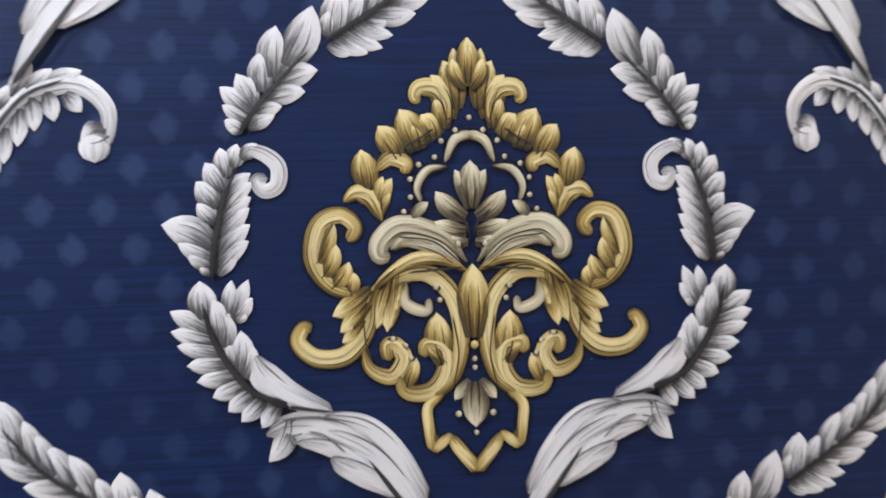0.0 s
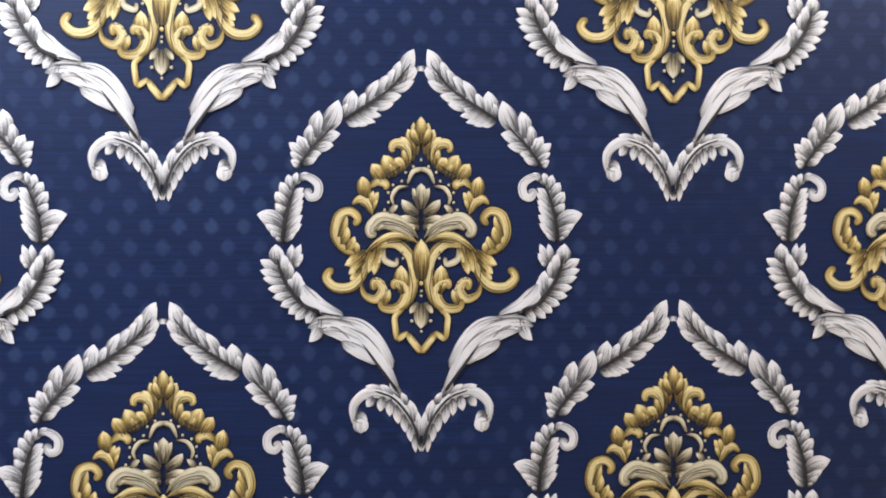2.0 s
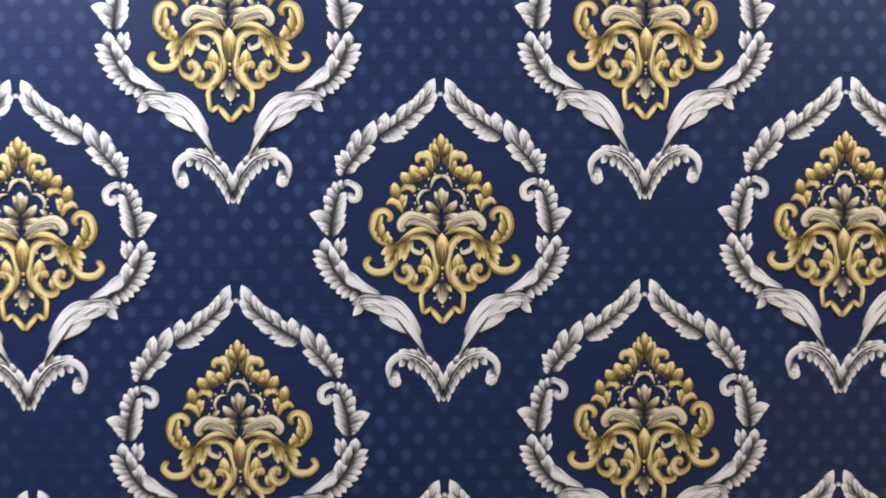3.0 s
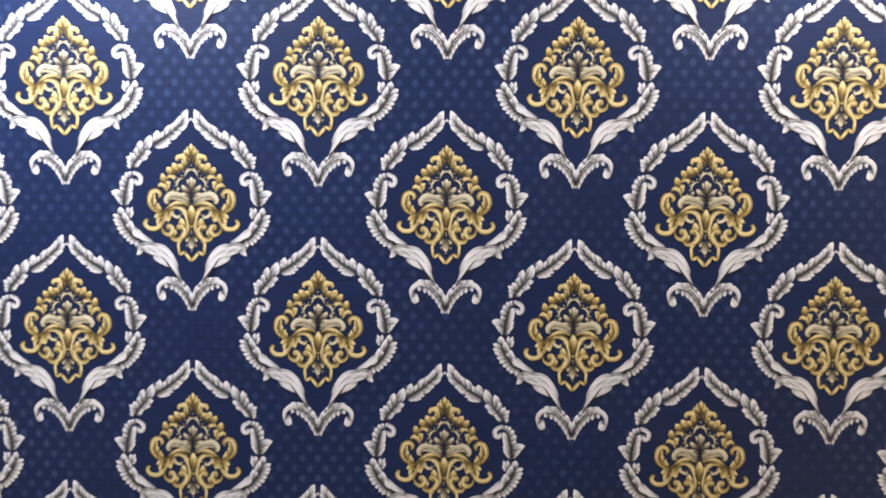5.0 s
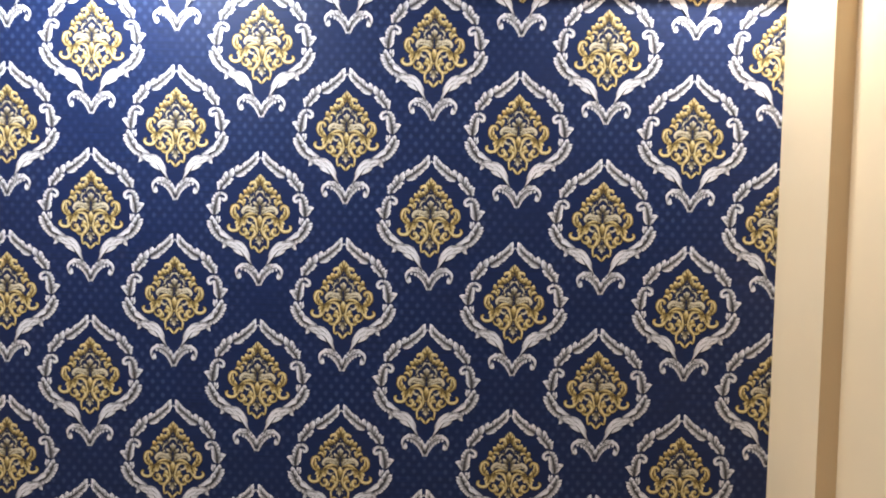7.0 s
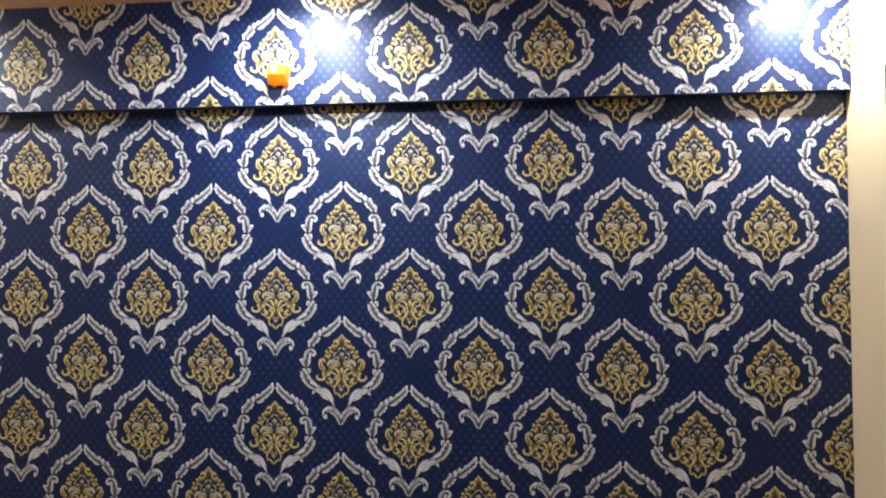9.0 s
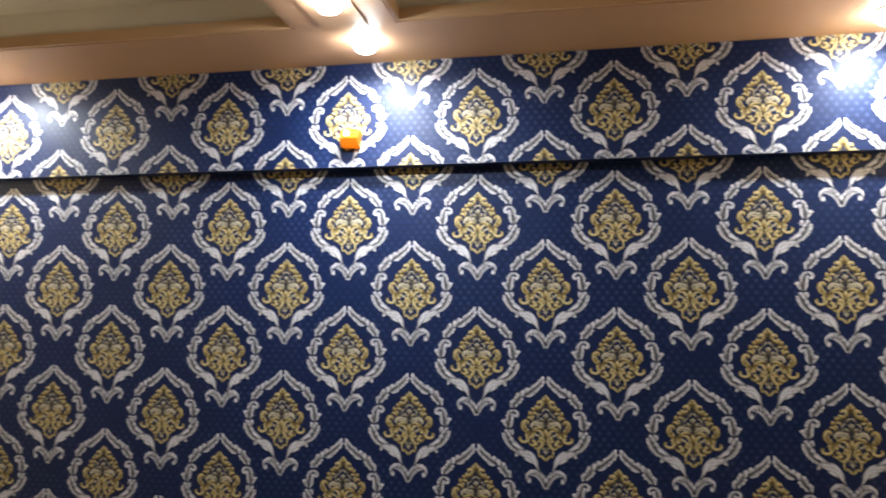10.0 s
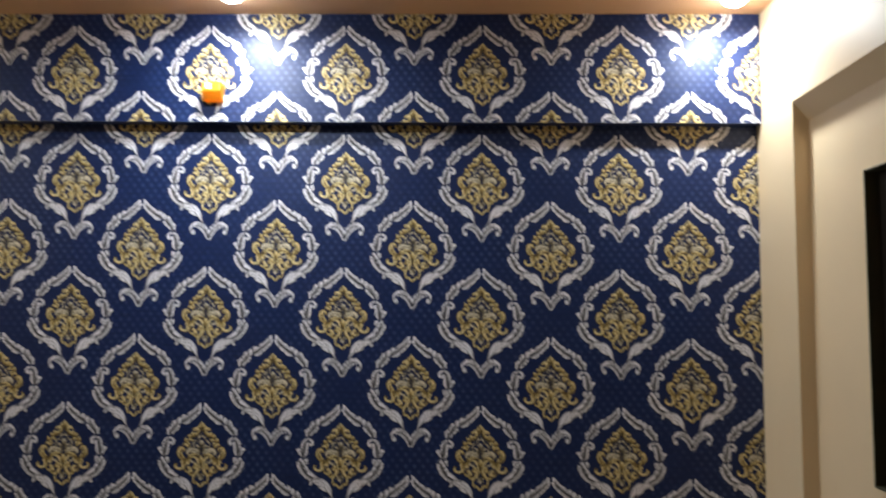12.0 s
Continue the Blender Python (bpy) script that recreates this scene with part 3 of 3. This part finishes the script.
def sweeping_leaf(d):
    d.leaf(SILVER, -104, -210, -116, -233, 12.5, 3.1)
    d.leaf(SILVER, -101, -210, -113, -216, 8.8, 0.0)
    d.scroll(SILVER, [(-117, -218), (-102, -214), (-80, -217), (-62, -227), (-46, -242)], 6.9, 18.0, 9.5)
    d.scroll(SILVER, [(-102, -223), (-86, -225), (-66, -235), (-46, -253)], 2.5, 11.3, 3.8)
    d.scroll(SILVER, [(-89, -210), (-64, -216), (-45, -233), (-29, -260)], 6.3, 14.0, 9.0)
    d.scroll(SILVER, [(-87, -216), (-61, -230), (-41, -253), (-23, -285)], 7.4, 16.0, 4.2)
    d.scroll(SILVER, [(-82, -233), (-61, -244), (-46, -257)], 10.5, 15.8, 3.2)
    d.scroll(GREY, [(-102, -225), (-104, -220), (-97, -218)], 1.3, 1.7, 1.6, lift=0.9)
    d.scroll(GREY, [(-94, -217), (-85, -220), (-74, -230)], 1.3, 1.7, 1.6, lift=0.9)
    d.scroll(DARK, [(-61, -235), (-46, -256), (-23, -287)], 1.1, 3.5, 4.7, lift=0.9)
    d.scroll(GREY, [(-108, -210), (-89, -209), (-70, -213)], 1.9, 1.5, 0.6, lift=0.9)


def curled_sprig(d):
    d.scroll(SILVER, [(-2, -341), (-11, -314), (-30, -292), (-54, -286), (-70, -299), (-69, -320)], 5.3, 11.6, 6.8)
    d.leaf(SILVER, -70, -312, -56, -317, 17.9, 0.0)
    d.bead(SILVER, -63, -320, 8.2)
    d.leaf(SILVER, -21, -292, -33, -275, 9.5, 0.0)
    d.leaf(SILVER, -30, -289, -43, -278, 8.4, 0.0)
    d.leaf(SILVER, -38, -287, -58, -279, 10.5, 0.0)
    d.leaf(SILVER, -15, -299, -22, -286, 8.4, 0.0)
    d.leaf(SILVER, -8, -317, -12, -294, 11.6, 0.0)
    d.leaf(SILVER, -3, -332, -4, -306, 9.5, 0.0)
    d.leaf(SILVER, -49, -291, -57, -301, 9.5, 0.0)
    d.leaf(SILVER, -40, -290, -43, -306, 9.5, 0.0)
    d.leaf(SILVER, -32, -293, -33, -311, 9.5, 0.0)
    d.leaf(SILVER, -26, -299, -24, -319, 9.5, 0.0)
    d.leaf(SILVER, -18, -309, -17, -328, 8.4, 0.0)
    d.leaf(SILVER, -12, -319, -11, -338, 8.4, 0.0)
    d.leaf(SILVER, -8, -330, -6, -349, 6.3, 0.0)
    d.leaf(SILVER, -2, -338, -1, -348, 3.7, 0.0)
    d.scroll(DARK, [(-1, -344), (-10, -316), (-28, -293), (-49, -284)], 4.3, 3.4, 1.5, lift=0.9)


def outer_gilt_leaves(d):
    d.leaf(GILT, -4, -31, -8, -6, 9.4, 0.0)
    d.leaf(GILT, -7, -40, -14, -13, 14.4, -1.9)
    d.leaf(GILT, -11, -46, -21, -21, 15.0, -2.5)
    d.scroll(GILT, [(-13, -50), (-12, -38), (-18, -29), (-27, -28), (-30, -33), (-27, -36)], 6.3, 10.6, 4.4)
    d.leaf(GILT, -14, -51, -19, -34, 10.6, -1.3)
    d.leaf(GILT, -20, -57, -27, -43, 14.4, -1.3)
    d.leaf(GILT, -29, -63, -39, -40, 16.9, -0.9)
    d.leaf(GILT, -40, -67, -51, -49, 13.8, -0.6)
    d.leaf(GILT, -27, -61, -33, -48, 9.4, 0.0)
    d.scroll(DARK, [(-7, -43), (-18, -56), (-38, -65)], 0.6, 1.1, 1.3, lift=0.9)
    d.scroll(GILT, [(-54, -75), (-45, -67), (-36, -70), (-37, -76)], 3.1, 9.4, 5.6)
    d.leaf(GILT, -57, -85, -61, -62, 14.4, 0.0)
    d.leaf(GILT, -50, -96, -44, -78, 8.1, 1.9)
    d.leaf(GILT, -52, -93, -49, -77, 6.9, 1.3)
    d.leaf(GILT, -51, -99, -45, -85, 6.3, 1.3)
    d.scroll(GILT, [(-50, -102), (-56, -89), (-64, -86), (-71, -91)], 3.8, 11.3, 3.1)
    d.scroll(GILT, [(-60, -144), (-79, -138), (-89, -122), (-85, -103), (-73, -98), (-65, -105), (-69, -113)], 5.0, 10.0, 7.5)
    d.leaf(GILT, -87, -125, -77, -102, 7.5, -1.9)
    d.leaf(GILT, -84, -133, -76, -114, 8.8, -1.9)
    d.leaf(GILT, -79, -139, -69, -124, 8.8, -1.9)
    d.leaf(GILT, -69, -143, -67, -130, 6.9, -1.3)
    d.scroll(UMBER, [(-85, -122), (-82, -112), (-77, -102)], 0.6, 1.3, 1.6, lift=0.9)
    d.scroll(DARK, [(-37, -61), (-29, -57), (-20, -51)], 0.6, 1.5, 1.9, lift=0.9)


def lower_gilt_scrolls(d):
    d.leaf(GILT, -57, -140, -79, -154, 11.9, 1.3)
    d.leaf(GILT, -58, -148, -75, -163, 11.9, 1.3)
    d.leaf(GILT, -61, -157, -74, -169, 9.4, 1.3)
    d.scroll(GILT, [(-46, -130), (-56, -143), (-60, -162), (-72, -176), (-88, -177), (-98, -168), (-95, -160), (-91, -162)], 3.1, 10.6, 6.9)
    d.leaf(GILT, -46, -133, -55, -162, 11.3, 0.0)
    d.leaf(GILT, -44, -133, -49, -164, 10.6, 0.0)
    d.leaf(GILT, -42, -132, -45, -154, 8.8, 0.0)
    d.scroll(UMBER, [(-43, -128), (-54, -138), (-61, -153), (-68, -162)], 1.3, 2.4, 2.8, lift=0.9)
    d.scroll(UMBER, [(-62, -157), (-61, -170), (-58, -179)], 0.9, 1.3, 1.3, lift=0.9)
    d.scroll(GILT, [(-63, -170), (-59, -184), (-47, -189), (-40, -180), (-44, -172), (-49, -172), (-48, -180)], 2.5, 10.0, 8.1)
    d.leaf(GILT, -39, -196, -33, -179, 8.8, 0.0)
    d.scroll(GILT, [(-44, -186), (-39, -198), (-25, -198), (-17, -188), (-18, -175), (-27, -172), (-28, -179)], 6.3, 10.6, 7.5)
    d.leaf(GILT, -17, -184, -21, -154, 15.7, 1.3)
    d.leaf(GILT, -14, -185, -30, -171, 7.5, -1.3)
    d.scroll(GILT, [(-46, -144), (-42, -134), (-25, -132), (-11, -146), (-7, -169), (-12, -190), (-24, -202)], 3.1, 10.6, 6.3)
    d.scroll(PALE, [(-19, -132), (-10, -149), (-5, -167), (-10, -185)], 2.5, 5.6, 1.9)
    d.scroll(PALE, [(-38, -135), (-38, -148), (-27, -153), (-25, -146)], 3.1, 6.9, 3.8)
    d.leaf(GILT, -39, -136, -43, -147, 6.3, 0.0)
    d.scroll(DARK, [(-36, -131), (-21, -130), (-5, -129)], 1.6, 1.7, 1.3, lift=0.9)
    d.scroll(UMBER, [(-13, -198), (-9, -178), (-12, -156)], 0.9, 1.3, 1.3, lift=0.9)
    d.scroll(GILT, [(-18, -200), (-27, -207), (-27, -218), (-25, -232)], 3.8, 6.3, 6.3)
    d.scroll(GILT, [(-26, -232), (-20, -228), (-14, -223)], 6.3, 6.3, 3.8)
    d.scroll(GILT, [(-15, -224), (-9, -233), (1, -245)], 4.4, 7.5, 8.1)
    d.leaf(GILT, -23, -223, -26, -232, 5.0, 0.0)


def heart_of_palmette(d):
    d.scroll(PALE, [(3, -54), (-8, -57), (-14, -70)], 5.0, 5.6, 2.5)
    d.scroll(PALE, [(-13, -72), (-24, -74), (-30, -83), (-28, -92)], 1.6, 4.7, 2.5)
    d.leaf(PALE, -33, -102, -24, -92, 6.3, 1.3)
    d.leaf(PALE, -1, -96, -9, -74, 8.8, -1.3)
    d.leaf(PALE, -3, -101, -20, -86, 10.6, 1.9)
    d.leaf(PALE, -3, -109, -21, -103, 10.6, 1.9)
    d.leaf(PALE, -2, -115, -14, -111, 7.5, 1.3)
    d.scroll(PALE, [(-3, -126), (-17, -111), (-39, -105), (-51, -113), (-52, -121), (-46, -121)], 4.4, 13.1, 6.9)
    d.scroll(PALE, [(-5, -130), (-19, -118), (-36, -113), (-46, -118)], 2.5, 9.4, 3.1)
    d.scroll(GILT, [(-3, -131), (-17, -124), (-33, -124), (-46, -131), (-56, -140)], 3.8, 8.1, 3.1)
    d.scroll(DARK, [(-7, -126), (-22, -114), (-42, -111)], 0.9, 1.3, 1.3, lift=0.9)
    d.scroll(DARK, [(-1, -111), (-4, -103), (-12, -96)], 2.5, 1.9, 0.6, lift=0.9)
    d.leaf(PALE, -3, -193, -12, -204, 6.9, 0.0)


def axis_leaves(d):
    d.leaf(GILT, -1, -28, -9, -12, 9.0, 1.5)
    d.leaf(GILT, 0, -26, 0, 0, 12.0, 0, both=False)
    d.leaf(PALE, 0, -95, 0, -69, 13.8, 0, both=False)
    d.leaf(GILT, 0, -169, 0, -127, 18.2, 0, both=False)
    d.leaf(PALE, 0, -194, 0, -220, 15.0, 0, both=False)
    d.bead(GILT, 0, -173, 2.5, both=False)
    d.bead(PALE, 0, -181, 1.6, both=False)
    d.bead(PALE, 0, -186, 1.6, both=False)
    d.bead(PALE, 0, -223, 1.6, both=False)
    d.bead(PALE, 0, -45, 1.6, both=False)


def beads(d):
    d.bead(PALE, -8, -52, 1.6)
    d.bead(PALE, -16, -58, 1.6)
    d.bead(PALE, -20, -67, 1.6)
    d.bead(PALE, -29, -71, 1.6)
    d.bead(PALE, -34, -79, 1.6)
    d.bead(PALE, -34, -89, 1.6)
    d.bead(PALE, -38, -97, 1.6)
    d.bead(PALE, -8, -116, 1.9)
    d.bead(PALE, -46, -168, 1.6)
    d.bead(PALE, -39, -172, 1.6)
    d.bead(PALE, -36, -179, 1.6)
    d.bead(PALE, -21, -140, 1.6)
    d.bead(PALE, -19, -147, 1.6)
    d.bead(PALE, -10, -212, 1.9)


def drawn(name, *strokes):
    d = Drawing()
    for stroke in strokes:
        stroke(d)
    bmesh.ops.recalc_face_normals(d.bm, faces=list(d.bm.faces))
    me = bpy.data.meshes.new(name)
    for m in INKS:
        me.materials.append(m)
    d.bm.to_mesh(me)
    d.bm.free()
    # strokes face the room
    if sum(p.normal.y for p in me.polygons) > 0:
        me.flip_normals()
    return me


def field_mesh():
    """The plain ground inside a wreath: an onion-shaped sheet, just proud of the paper."""
    half = glide([(0, 78), (-60, 26), (-118, -30), (-146, -96), (-150, -150), (-128, -200), (-86, -224), (-44, -250), (-22, -280), (0, -290)], 40)
    bm = bmesh.new()
    rows = [(bm.verts.new((p.x / 1000, -0.0001, p.y / 1000)), bm.verts.new((-p.x / 1000, -0.0001, p.y / 1000))) for p in half]
    for a, b in zip(rows, rows[1:]):
        bm.faces.new((a[0], a[1], b[1], b[0]))
    bmesh.ops.remove_doubles(bm, verts=list(bm.verts), dist=1e-5)
    return finish(bm, "medallion_ground", FIELD)


MOTIF = {
    "medallion_ground": field_mesh(),
    "leaf_wreath": drawn("leaf_wreath", upper_branch, middle_branch, curled_branch, lower_branch, sweeping_leaf),
    "curled_sprig": drawn("curled_sprig", curled_sprig),
    "gilt_palmette": drawn("gilt_palmette", outer_gilt_leaves, lower_gilt_scrolls, heart_of_palmette, axis_leaves, beads),
}
REACH = {"medallion_ground": (-0.16, 0.16, -0.30, 0.08), "leaf_wreath": (-0.18, 0.18, -0.31, 0.09), "curled_sprig": (-0.08, 0.08, -0.36, -0.26), "gilt_palmette": (-0.11, 0.11, -0.26, 0.01)}


def trimmed(me, x0, x1, z0, z1):
    """The mesh cut off at the sides x0, x1 and the heights z0, z1, in its own space."""
    bm = bmesh.new()
    bm.from_mesh(me)
    for co, no in (((x0, 0, 0), (-1, 0, 0)), ((x1, 0, 0), (1, 0, 0)), ((0, 0, z0), (0, 0, -1)), ((0, 0, z1), (0, 0, 1))):
        bmesh.ops.bisect_plane(bm, geom=[*bm.verts, *bm.edges, *bm.faces], plane_co=co, plane_no=no, clear_outer=True)
    cut = me.copy()
    bm.to_mesh(cut)
    bm.free()
    return cut


def hang_paper(owner, y, z0, z1, tip_z):
    """Strips of paper on a face at y between two heights, with all motifs whose lattice passes there."""
    strips = {}
    for k in range(-6, 3):
        x0, x1 = max(LEFT, k * PITCH_X), min(RIGHT, (k + 1) * PITCH_X)
        strips[k] = part("wallpaper_strip", boxes(((x0, y - 0.0012 + 0.0001 * (k % 2), z0), (x1, y, z1))), PAPER, owner)
    face = y - 0.0012
    for i in range(-12, 6):
        for j in range(-10, 6):
            if (i + j) % 2:
                continue
            x, z = i * PITCH_X / 2, tip_z + j * PITCH_Z / 2
            for name, me in MOTIF.items():
                a, b, c, d = REACH[name]
                if x + b < LEFT or x + a > RIGHT or z + d < z0 or z + c > z1:
                    continue
                if x + a < LEFT or x + b > RIGHT or z + c < z0 or z + d > z1:
                    me = trimmed(me, LEFT + 0.0005 - x, RIGHT - 0.0005 - x, z0 + 0.0005 - z, z1 - 0.0005 - z)
                    if not me.polygons:
                        continue
                ob = new(name, me)
                ob.parent = strips[max(-6, min(2, i // 2))]
                ob.matrix_basis = pose(x, face, z)


hang_paper(wall_back, 0.0, 0.0, BEAM_Z, TIP_Z)
hang_paper(beam, BEAM_Y, BEAM_Z, CEIL, BEAM_TIP_Z)
